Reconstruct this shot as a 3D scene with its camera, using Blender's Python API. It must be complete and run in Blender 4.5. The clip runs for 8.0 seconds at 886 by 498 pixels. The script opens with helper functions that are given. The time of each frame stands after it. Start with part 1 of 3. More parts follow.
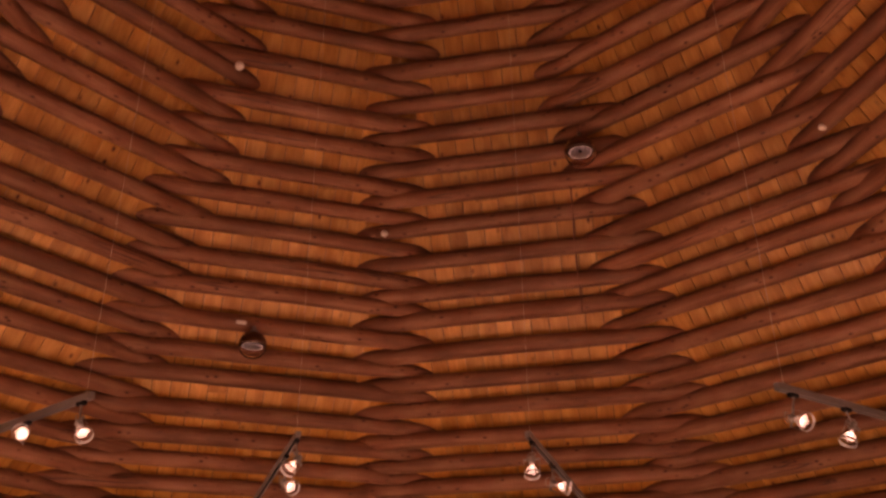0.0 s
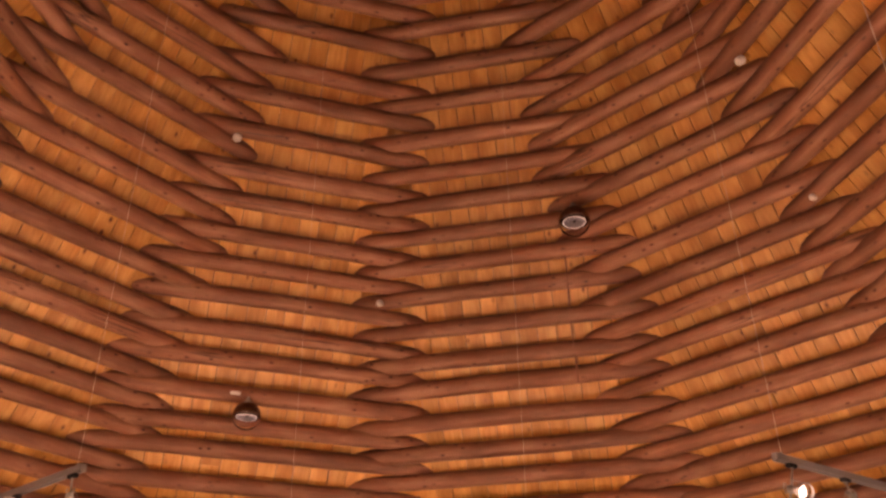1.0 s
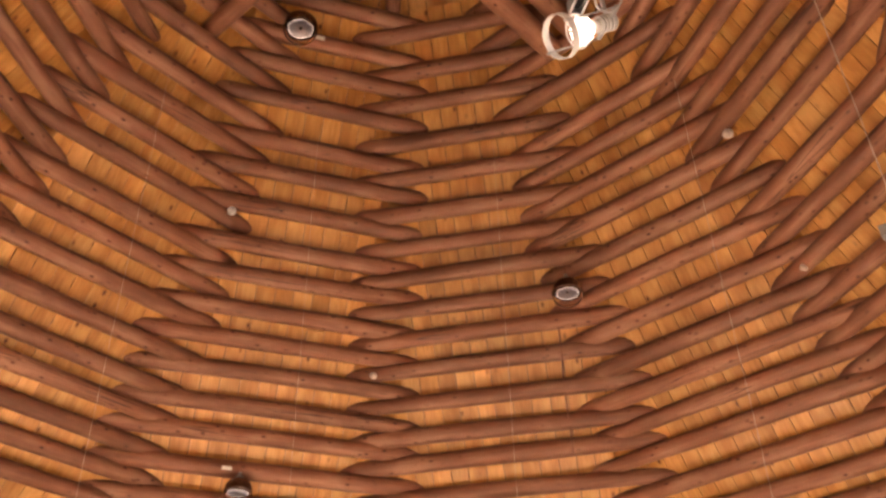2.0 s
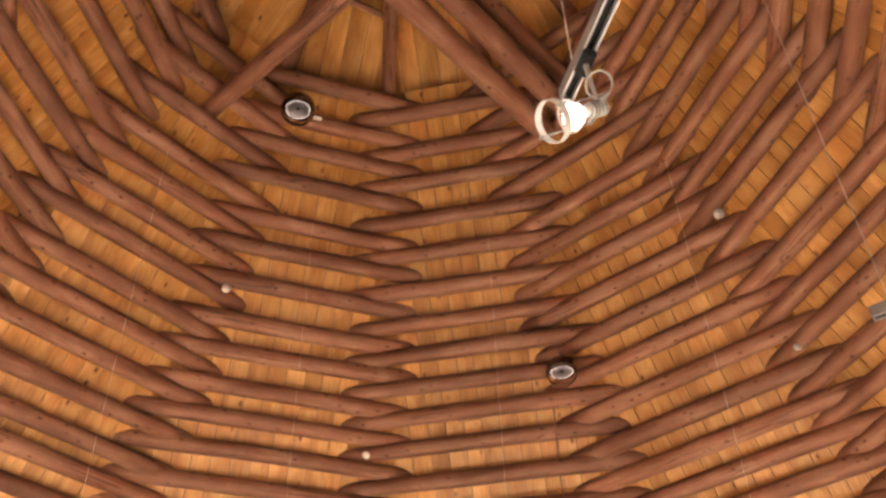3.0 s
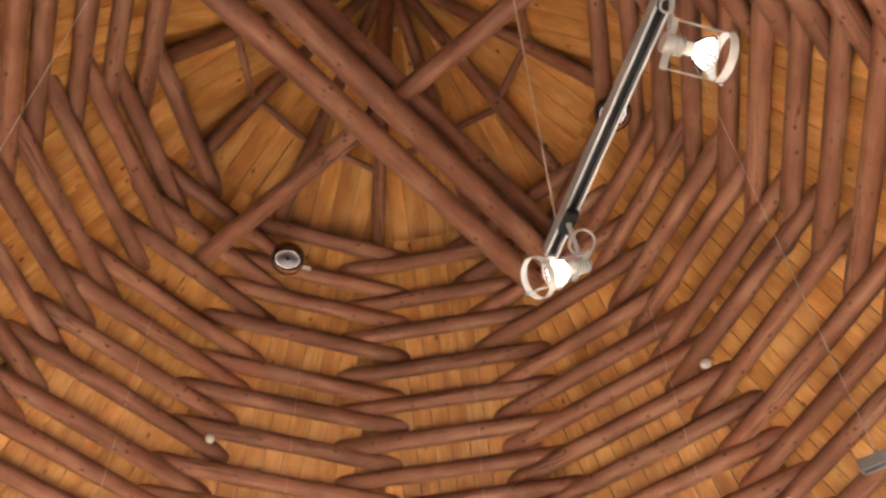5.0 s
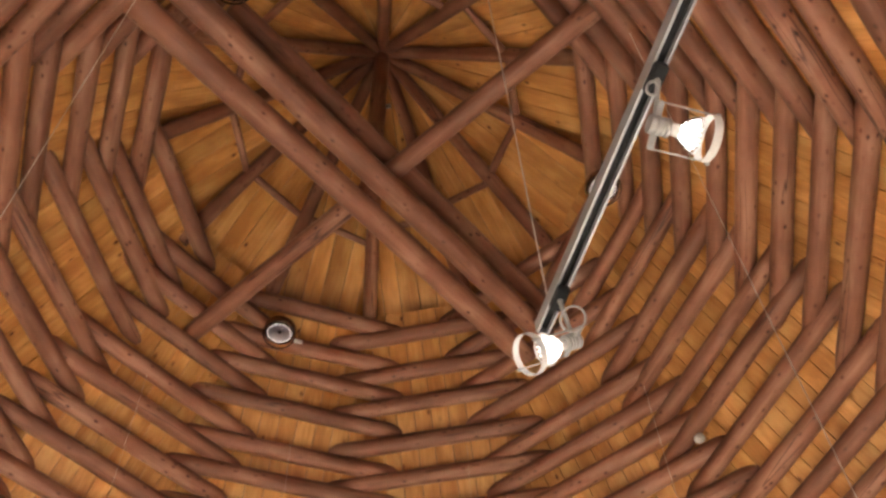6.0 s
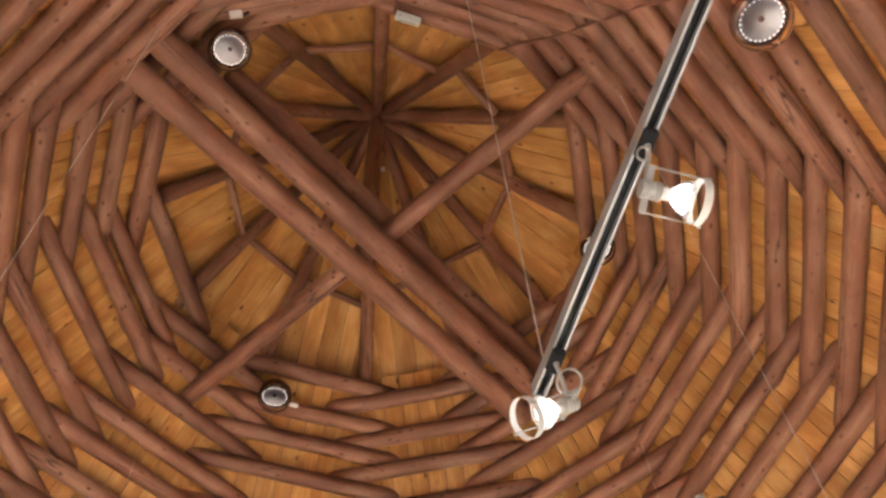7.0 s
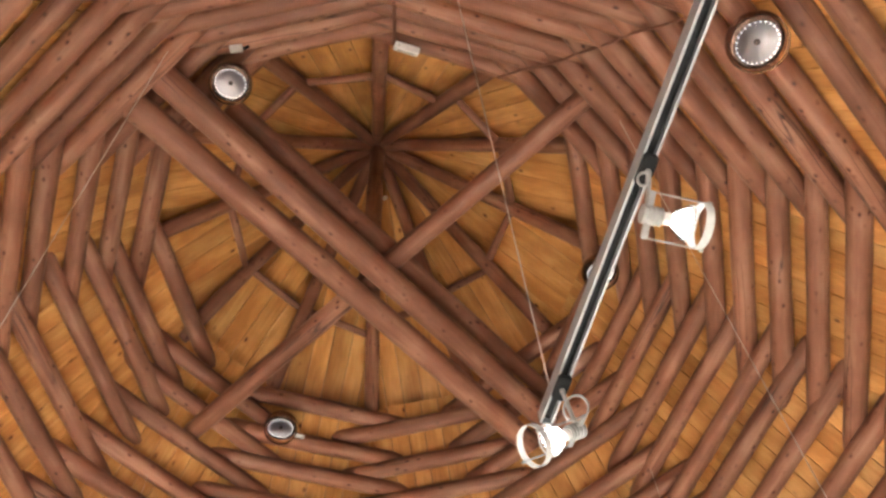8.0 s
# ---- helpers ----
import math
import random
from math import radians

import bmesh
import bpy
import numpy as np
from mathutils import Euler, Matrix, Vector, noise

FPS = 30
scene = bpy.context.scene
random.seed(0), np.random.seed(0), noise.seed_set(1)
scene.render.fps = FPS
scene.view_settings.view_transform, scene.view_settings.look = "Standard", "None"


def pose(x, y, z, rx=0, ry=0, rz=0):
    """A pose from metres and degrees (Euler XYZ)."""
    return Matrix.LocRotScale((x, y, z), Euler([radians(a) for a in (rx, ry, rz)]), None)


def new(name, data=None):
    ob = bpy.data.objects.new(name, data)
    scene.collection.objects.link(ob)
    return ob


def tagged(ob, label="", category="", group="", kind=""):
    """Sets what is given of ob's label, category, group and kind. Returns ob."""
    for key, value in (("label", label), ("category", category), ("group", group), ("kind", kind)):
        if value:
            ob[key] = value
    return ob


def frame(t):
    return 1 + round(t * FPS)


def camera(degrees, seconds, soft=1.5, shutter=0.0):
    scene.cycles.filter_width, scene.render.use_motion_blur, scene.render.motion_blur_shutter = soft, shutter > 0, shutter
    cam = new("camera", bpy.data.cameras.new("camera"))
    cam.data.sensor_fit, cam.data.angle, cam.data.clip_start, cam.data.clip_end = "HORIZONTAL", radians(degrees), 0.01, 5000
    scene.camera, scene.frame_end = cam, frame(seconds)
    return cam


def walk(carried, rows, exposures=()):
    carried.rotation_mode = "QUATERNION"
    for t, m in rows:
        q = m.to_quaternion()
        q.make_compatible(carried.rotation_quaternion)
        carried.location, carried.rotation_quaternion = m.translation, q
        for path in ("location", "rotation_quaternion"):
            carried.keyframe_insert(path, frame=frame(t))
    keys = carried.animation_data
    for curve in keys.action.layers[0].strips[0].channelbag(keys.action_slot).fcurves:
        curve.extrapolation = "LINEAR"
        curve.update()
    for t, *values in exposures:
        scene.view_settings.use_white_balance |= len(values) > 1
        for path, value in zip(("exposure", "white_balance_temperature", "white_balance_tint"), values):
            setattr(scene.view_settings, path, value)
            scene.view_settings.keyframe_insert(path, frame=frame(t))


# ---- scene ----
# ---------------------------------------------------------------- camera
cam = camera(49.9, 8.0, soft=2.7)
walk(cam, [(t, pose(x, y, z, 0, 0, w) @ pose(0, 0, 0, 90 + p) @ pose(0, 0, 0, 0, 0, -r)) for t, x, y, z, w, p, r in [
    (0.0, 0.952, -3.587, 1.6, 11.77, 28.18, 0.46), (0.5, 0.954, -3.597, 1.595, 11.59, 30.16, 0.61),
    (1.0, 0.955, -3.607, 1.59, 11.38, 32.35, 0.76), (1.5, 0.956, -3.617, 1.586, 11.14, 34.4, 1.16),
    (3.0, 0.961, -3.65, 1.57, 10.19, 41.27, 1.5), (3.5, 0.962, -3.661, 1.565, 9.87, 43.39, 1.68),
    (4.0, 0.964, -3.672, 1.56, 9.51, 45.61, 1.9), (4.5, 0.965, -3.683, 1.555, 9.13, 47.82, 2.13),
    (6.0, 0.97, -3.714, 1.54, 7.52, 54.4, 3.38), (6.5, 0.971, -3.724, 1.535, 7.0, 56.28, 3.9),
    (7.0, 0.972, -3.732, 1.531, 6.54, 57.98, 4.73), (7.5, 0.973, -3.737, 1.529, 6.42, 59.02, 5.4),
    (8.0, 0.973, -3.741, 1.527, 6.6, 59.61, 5.93)]],
     exposures=[(0.0, -1.65, 12600, 86), (0.5, -1.02, 11200, 69), (1.0, -0.55, 9900, 55), (1.5, -0.28, 8700, 39), (3.0, 0.06, 7050, 17),
                (4.5, 0.05, 6450, 12), (6.0, -0.02, 6150, 9), (7.0, 0.12, 5950, 7), (8.0, 0.4, 5680, 4)])

# ---------------------------------------------------------------- light
world = bpy.data.worlds.new("world")
scene.world = world
world.use_nodes = True
sky = world.node_tree.nodes.new("ShaderNodeTexSky")
sky.sky_type, sky.sun_disc, sky.sun_elevation, sky.sun_rotation = "NISHITA", False, radians(40), radians(120)
world.node_tree.links.new(sky.outputs[0], world.node_tree.nodes["Background"].inputs[0])
world.node_tree.nodes["Background"].inputs[1].default_value = 0.1

SIDES = 12
WALL_A, WALL_Z = 9.2, 3.15       # apothem and height of the wall under the roof
FILL_STRENGTH, BRIGHT_FILL_STRENGTH = 2.3, 4.4       # added unseen fill light: most sides, and the stronger sides 3 to 6
BULB_POWER = 14.0
SPOT_POWER = 2800.0


def side_pose(k, x=0.0, a=0.0, z=0.0):
    """A frame on side k: x along the side, y outwards, z up."""
    return pose(0, 0, 0, 0, 0, -30 * k) @ Matrix.Translation((x, a, z))


# ---------------------------------------------------------------- materials
def material(name, rough=0.6, metal=0.0):
    m = bpy.data.materials.new(name)
    m.use_nodes = True
    b = m.node_tree.nodes["Principled BSDF"]
    b.inputs["Roughness"].default_value, b.inputs["Metallic"].default_value = rough, metal
    return m, m.node_tree, b


def add(tree, kind, **values):
    n = tree.nodes.new(kind)
    for key, v in values.items():
        n.inputs[key.replace("_", " ")].default_value = v
    return n


def ramp(tree, source, stops):
    n = tree.nodes.new("ShaderNodeValToRGB")
    while len(n.color_ramp.elements) < len(stops):
        n.color_ramp.elements.new(0.5)
    for e, (p, c) in zip(n.color_ramp.elements, stops):
        e.position, e.color = p, (*c, 1)
    tree.links.new(source, n.inputs[0])
    return n.outputs[0]


def mixed(tree, kind, fac, one, two):
    n = tree.nodes.new("ShaderNodeMix")
    n.data_type, n.blend_type = "RGBA", kind
    for socket, v in ((n.inputs[0], fac), (n.inputs[6], one), (n.inputs[7], two)):
        if isinstance(v, (int, float)):
            socket.default_value = v
        elif isinstance(v, tuple):
            socket.default_value = (*v, 1)
        else:
            tree.links.new(v, socket)
    return n.outputs[2]


def scaled(tree, source, scale, offset=None):
    n = tree.nodes.new("ShaderNodeMapping")
    tree.links.new(source, n.inputs[0])
    n.inputs["Scale"].default_value = scale
    if offset is not None:
        tree.links.new(offset, n.inputs["Location"])
    return n.outputs[0]


def wood(name, dark, mid, light, rough, knot, knot_size, grain, bump, tint=0.25, crack=0.0):
    """Wood whose grain runs along the object's x; knots and tone differ from piece to piece."""
    m, tree, b = material(name, rough)
    coord = tree.nodes.new("ShaderNodeTexCoord").outputs["Object"]
    info = tree.nodes.new("ShaderNodeObjectInfo")
    shift = tree.nodes.new("ShaderNodeMath")
    shift.operation = "MULTIPLY"
    tree.links.new(info.outputs["Random"], shift.inputs[0])
    shift.inputs[1].default_value = 37.0
    fibre = add(tree, "ShaderNodeTexNoise", Scale=1.0, Detail=6.0, Roughness=0.6)
    tree.links.new(scaled(tree, coord, (grain * 0.06, grain, grain), shift.outputs[0]), fibre.inputs["Vector"])
    cloud = add(tree, "ShaderNodeTexNoise", Scale=1.0, Detail=3.0)
    tree.links.new(scaled(tree, coord, (2.2, 6, 6), shift.outputs[0]), cloud.inputs["Vector"])
    tone = mixed(tree, "MIX", 0.68, fibre.outputs["Fac"], cloud.outputs["Fac"])
    colour = ramp(tree, tone, [(0.38, dark), (0.5, mid), (0.63, light)])
    # knots
    cells = add(tree, "ShaderNodeTexVoronoi", Scale=1.0)
    tree.links.new(scaled(tree, coord, knot, shift.outputs[0]), cells.inputs["Vector"])
    spots = ramp(tree, cells.outputs["Distance"], [(knot_size * 0.5, (0.16, 0.1, 0.08)), (knot_size * 0.85, (0.6, 0.48, 0.4)), (knot_size * 1.6, (1, 1, 1))])
    sparse = add(tree, "ShaderNodeTexNoise", Scale=1.0, Detail=1.0)
    tree.links.new(scaled(tree, coord, (1.9, 5, 5), shift.outputs[0]), sparse.inputs["Vector"])
    colour = mixed(tree, "MULTIPLY", ramp(tree, sparse.outputs["Fac"], [(0.38, (0, 0, 0)), (0.55, (1, 1, 1))]), colour, spots)
    # tone of each piece
    hue = tree.nodes.new("ShaderNodeHueSaturation")
    ranged = tree.nodes.new("ShaderNodeMapRange")
    tree.links.new(info.outputs["Random"], ranged.inputs[0])
    ranged.inputs[3].default_value, ranged.inputs[4].default_value = 1 - tint, 1 + tint
    tree.links.new(ranged.outputs[0], hue.inputs["Value"])
    tree.links.new(colour, hue.inputs["Color"])
    colour = hue.outputs[0]
    height = fibre.outputs["Fac"]
    if crack:
        split = add(tree, "ShaderNodeTexNoise", Scale=1.0, Detail=2.0)
        tree.links.new(scaled(tree, coord, (0.5, 11, 11), shift.outputs[0]), split.inputs["Vector"])
        line = ramp(tree, split.outputs["Fac"], [(0.5 - crack, (1, 1, 1)), (0.5, (0.25, 0.2, 0.18)), (0.5 + crack, (1, 1, 1))])
        gate = add(tree, "ShaderNodeTexNoise", Scale=1.0)
        tree.links.new(scaled(tree, coord, (0.7, 2, 2), shift.outputs[0]), gate.inputs["Vector"])
        only = ramp(tree, gate.outputs["Fac"], [(0.58, (0, 0, 0)), (0.64, (1, 1, 1))])
        colour = mixed(tree, "MULTIPLY", only, colour, line)
    tree.links.new(colour, b.inputs["Base Color"])
    relief = add(tree, "ShaderNodeBump", Strength=bump, Distance=0.01)
    tree.links.new(height, relief.inputs["Height"])
    tree.links.new(relief.outputs[0], b.inputs["Normal"])
    return m


def plain(name, colour, rough=0.6, metal=0.0, vary=0.12, scale=30.0):
    m, tree, b = material(name, rough, metal)
    coord = tree.nodes.new("ShaderNodeTexCoord").outputs["Object"]
    n = add(tree, "ShaderNodeTexNoise", Scale=scale, Detail=5.0)
    tree.links.new(coord, n.inputs["Vector"])
    low, high = tuple(c * (1 - vary) for c in colour), tuple(min(1, c * (1 + vary)) for c in colour)
    tree.links.new(ramp(tree, n.outputs["Fac"], [(0.35, low), (0.65, high)]), b.inputs["Base Color"])
    relief = add(tree, "ShaderNodeBump", Strength=0.08, Distance=0.002)
    tree.links.new(n.outputs["Fac"], relief.inputs["Height"])
    tree.links.new(relief.outputs[0], b.inputs["Normal"])
    return m


LOG = wood("peeled_log", (0.182, 0.07, 0.036), (0.245, 0.1, 0.054), (0.34, 0.165, 0.098), 0.58, (9, 15, 15), 0.155, 38, 0.4, 0.16, 0.02)
BOARD = wood("pine_board", (0.5, 0.212, 0.05), (0.64, 0.307, 0.086), (0.78, 0.435, 0.15), 0.38, (4.5, 8, 8), 0.11, 45, 0.1, 0.15)
SKIN = plain("dark_underlay", (0.06, 0.028, 0.015), 0.9)
PLASTER = plain("wall_plaster", (0.42, 0.3, 0.2), 0.85, scale=4)
FLOOR = plain("floor_tile", (0.6, 0.56, 0.52), 0.5, scale=3)
ALUMINIUM = plain("brushed_aluminium", (0.3, 0.305, 0.315), 0.38, 0.4, 0.05, 60)
BLACK = plain("black_plastic", (0.006, 0.006, 0.007), 0.95)
GREY = plain("grey_plastic", (0.16, 0.15, 0.14), 0.5)
LIGHT_GREY = plain("pale_metal", (0.33, 0.325, 0.315), 0.4, 0.3)
RING = plain("white_enamel", (0.55, 0.545, 0.53), 0.4)
WHITE = plain("white_plastic", (0.86, 0.85, 0.83), 0.35, vary=0.04)
WIRE = plain("steel_wire", (0.72, 0.63, 0.56), 0.5, 0.2)
CABLE = plain("brown_cable", (0.2, 0.075, 0.04), 0.6)
COPPER = plain("dark_bronze_mirror", (0.2, 0.14, 0.12), 0.2, 1.0, 0.1, 8)
MIRROR = plain("silver_mirror", (0.45, 0.465, 0.51), 0.3, 1.0, 0.05, 14)


def glowing(name, colour, strength):
    m, tree, b = material(name, 0.3)
    b.inputs["Base Color"].default_value = (*colour, 1)
    b.inputs["Emission Color"].default_value = (*colour, 1)
    b.inputs["Emission Strength"].default_value = strength
    return m


BULB = glowing("lit_bulb", (1.0, 0.94, 0.84), BULB_POWER)
FACET_GLOW = glowing("facet_glow", (1.0, 0.95, 0.87), 10.0)
# added fill light in two strengths, for the panels behind the wall openings
FILL_GLOW = glowing("fill_glow", (1.0, 0.93, 0.84), FILL_STRENGTH)
BRIGHT_FILL_GLOW = glowing("bright_fill_glow", (1.0, 0.93, 0.84), BRIGHT_FILL_STRENGTH)
BEAD = glowing("small_glowing_bead", (1.0, 0.96, 0.9), 2.6)


def clear(name, colour, rough, ior):
    m, tree, b = material(name, rough)
    b.inputs["Base Color"].default_value = (*colour, 1)
    b.inputs["Transmission Weight"].default_value, b.inputs["IOR"].default_value = 1.0, ior
    return m


REFLECTOR = clear("clear_glass_reflector", (0.95, 0.95, 0.95), 0.08, 1.42)
SMOKED = clear("smoked_glass", (0.93, 0.89, 0.87), 0.02, 1.1)


# ---------------------------------------------------------------- mesh helpers
def part(name, bm, mat, parent=None, label="", smooth=False):
    me = bpy.data.meshes.new(name)
    bm.to_mesh(me)
    bm.free()
    if smooth:
        for p in me.polygons:
            p.use_smooth = True
    me.materials.append(mat)
    ob = new(name, me)
    ob.parent = parent
    if label:
        ob["label"] = label
    return ob


def thing(name, m, label, category, group="", kind=""):
    ob = new(name)
    ob.empty_display_size = 0.1
    ob.matrix_basis = m
    return tagged(ob, label, category, group, kind)


def tube(bm, points, radii, sides=12, caps=True):
    """A round bar through the points, with a radius at each."""
    rings, ref = [], None
    pts = [Vector(p) for p in points]
    for i, p in enumerate(pts):
        d = (pts[min(i + 1, len(pts) - 1)] - pts[max(i - 1, 0)]).normalized()
        if ref is None:
            ref = d.orthogonal().normalized()
        ref = (ref - d * ref.dot(d)).normalized()
        other = d.cross(ref)
        r = radii[i] if isinstance(radii, (list, tuple)) else radii
        rings.append([bm.verts.new(p + (ref * math.cos(2 * math.pi * j / sides) + other * math.sin(2 * math.pi * j / sides)) * r) for j in range(sides)])
    for one, two in zip(rings, rings[1:]):
        for j in range(sides):
            bm.faces.new((one[j], one[(j + 1) % sides], two[(j + 1) % sides], two[j]))
    if caps:
        bm.faces.new(rings[0][::-1])
        bm.faces.new(rings[-1])
    return bm


def lathe(bm, profile, sides=24, m=Matrix(), caps=True):
    """Turns (distance along z, radius) pairs round z."""
    rings = [[bm.verts.new(m @ Vector((r * math.cos(2 * math.pi * j / sides), r * math.sin(2 * math.pi * j / sides), z))) for j in range(sides)] for z, r in profile]
    for one, two in zip(rings, rings[1:]):
        for j in range(sides):
            bm.faces.new((one[j], one[(j + 1) % sides], two[(j + 1) % sides], two[j]))
    if caps:
        bm.faces.new(rings[0][::-1])
        bm.faces.new(rings[-1])
    return bm


def box(bm, x0, x1, y0, y1, z0, z1, bevel=0.0, m=Matrix()):
    v = [bm.verts.new(m @ Vector((x, y, z))) for x in (x0, x1) for y in (y0, y1) for z in (z0, z1)]
    faces = [bm.faces.new([v[i] for i in f]) for f in ((0, 1, 3, 2), (4, 6, 7, 5), (0, 4, 5, 1), (2, 3, 7, 6), (0, 2, 6, 4), (1, 5, 7, 3))]
    if bevel:
        edges = list({e for f in faces for e in f.edges})
        bmesh.ops.bevel(bm, geom=edges, offset=bevel, segments=2, affect="EDGES")
    return bm


def torus(bm, major, minor, m=Matrix(), n=28, k=8, band=1.0):
    rings = []
    for i in range(n):
        a = 2 * math.pi * i / n
        rings.append([bm.verts.new(m @ Vector(((major + minor * math.cos(b)) * math.cos(a), (major + minor * math.cos(b)) * math.sin(a), minor * band * math.sin(b)))) for b in (2 * math.pi * j / k for j in range(k))])
    for i in range(n):
        one, two = rings[i], rings[(i + 1) % n]
        for j in range(k):
            bm.faces.new((one[j], two[j], two[(j + 1) % k], one[(j + 1) % k]))
    return bm


def log_mesh(length, r0, r1, rng, bend=0.017, sides=14, step=0.22):
    """A peeled pole along x: tapered, slightly bowed and lumpy, with softened ends."""
    bm = bmesh.new()
    n = max(4, int(length / step))
    b1, b2, seed = rng.uniform(-bend, bend), rng.uniform(-bend, bend), rng.uniform(0, 100)
    stations = [(-length / 2, 0.82), (-length / 2 + 0.012, 0.97)] + [(-length / 2 + length * i / n, 1.0) for i in range(1, n)] + [(length / 2 - 0.012, 0.97), (length / 2, 0.82)]
    rings = []
    for x, shrink in stations:
        u = x / length
        r = (r0 + (r1 - r0) * (u + 0.5)) * shrink
        bow = 1 - 4 * u * u
        ring = []
        for j in range(sides):
            a = 2 * math.pi * j / sides
            rr = r * (1 + 0.1 * noise.noise((x * 2.3 + seed, 1.3 * math.cos(a), 1.3 * math.sin(a) + seed)))
            ring.append(bm.verts.new((x, rr * math.cos(a) + b1 * bow, rr * math.sin(a) + b2 * bow)))
        rings.append(ring)
    for one, two in zip(rings, rings[1:]):
        for j in range(sides):
            bm.faces.new((one[j], two[j], two[(j + 1) % sides], one[(j + 1) % sides]))
    bm.faces.new(rings[0])
    bm.faces.new(rings[-1][::-1])
    return bm


def log_between(name, p, q, r0, r1, rng, parent=None, label="", bend=0.012):
    p, q = Vector(p), Vector(q)
    ob = part(name, log_mesh((q - p).length, r0, r1, rng, bend), LOG, parent, label, True)
    ob.matrix_basis = Matrix.Translation((p + q) / 2) @ (q - p).to_track_quat("X", "Z").to_matrix().to_4x4() @ pose(0, 0, 0, rng.uniform(0, 360), 0, 0)
    return ob


# ---------------------------------------------------------------- the log roof
TAN = math.tan(radians(15))
LEVELS = 24
ODD = 0.507
# how far single logs lie off the even spacing of their side, in steps, from the top down
UNEVEN = {
    0: (-.08, .02, -.03, .02, .05, .09, .08, .07, -.04, -.08, -.10, -.06, 0, -.15, .04, -.03, -.02, .10, .09, .02),
    1: (0, 0, 0, 0, .20, .01, -.05, -.09, -.13, -.05, .05, .14, .08, .02, -.02, .01),
    2: (0, .10, -.02, .04, -.03, -.04, -.18, -.14, -.04),
    3: (-.06, .02, 0, -.01, .09, .05, .05, .05, -.02),
    5: (0, .17, 0, -.20), 6: (.10, .12, -.04), 8: (-.09, -.05, .01, .15),
    9: (-.07, .05, -.21, -.19, .04, -.05),
    10: (.15, -.01, -.07, .08, -.01, -.03, -.08, .07, -.01, -.02, .12, .15, .05, .09, -.05, -.11),
    11: (.10, .05, -.09, -.08, .10, -.04, .04, .13, .01, .09, -.03, 0, .01, -.10, -.07, -.03, -.13)}


def apothem(s):
    return 1.8 + 0.18311 * s - 0.004097 * s * s + 0.0001815 * s ** 3


def rise(s):
    return 8.066 - 0.259206 * s + 0.000705 * s * s + 0.000064 * s ** 3


def shell(s, off):
    """Apothem and height on the roof's slope, off metres outside the line of the log axes."""
    da, dz = apothem(s + 0.1) - apothem(s - 0.1), rise(s + 0.1) - rise(s - 0.1)
    n = math.hypot(da, dz)
    return apothem(s) - dz / n * off, rise(s) + da / n * off


def ring_point(k, a, z):
    """The corner between side k and side k + 1."""
    ang = radians(30 * k + 15)
    return (a / math.cos(radians(15)) * math.sin(ang), a / math.cos(radians(15)) * math.cos(ang), z)


rng = random.Random(7)
S_TOP, S_END = -0.75, 22.6

# outer skin behind the boards
bm = bmesh.new()
stations = [S_TOP + (S_END - S_TOP) * i / 14 for i in range(15)]
inner = [[bm.verts.new(ring_point(k, *shell(s, 0.105))) for k in range(SIDES)] for s in stations]
outer = [[bm.verts.new(ring_point(k, *shell(s, 0.42))) for k in range(SIDES)] for s in stations]
for rows, flip in ((inner, 1), (outer, -1)):
    for one, two in zip(rows, rows[1:]):
        for j in range(SIDES):
            bm.faces.new((one[j], one[(j + 1) % SIDES], two[(j + 1) % SIDES], two[j])[::flip])
for i in (0, -1):
    for j in range(SIDES):
        bm.faces.new((inner[i][j], outer[i][j], outer[i][(j + 1) % SIDES], inner[i][(j + 1) % SIDES]))
dome = tagged(part("roof", bm, SKIN), "twelve-sided stepped dome roof of stacked logs and boards", "roof", kind="structure")

for k in range(SIDES):
    for i in range(LEVELS):
        row, drift = UNEVEN.get(k, ()), rng.uniform(-0.07, 0.07)
        s = i - (ODD if k % 2 else 0.0) + (row[i] if i < len(row) else drift)
        half = apothem(s) * TAN + rng.uniform(0.44, 0.5)
        thick, thin = rng.uniform(0.073, 0.081), rng.uniform(0.066, 0.074)
        if rng.random() < 0.5:
            thick, thin = thin, thick
        log = part("log", log_mesh(2 * half, thick, thin, rng), LOG, dome, smooth=True)
        log.matrix_basis = side_pose(k, rng.uniform(-0.03, 0.03), apothem(s) + rng.uniform(-0.01, 0.01), rise(s)) @ pose(0, 0, 0, rng.uniform(0, 360), rng.uniform(-0.35, 0.35), rng.uniform(-0.35, 0.35))


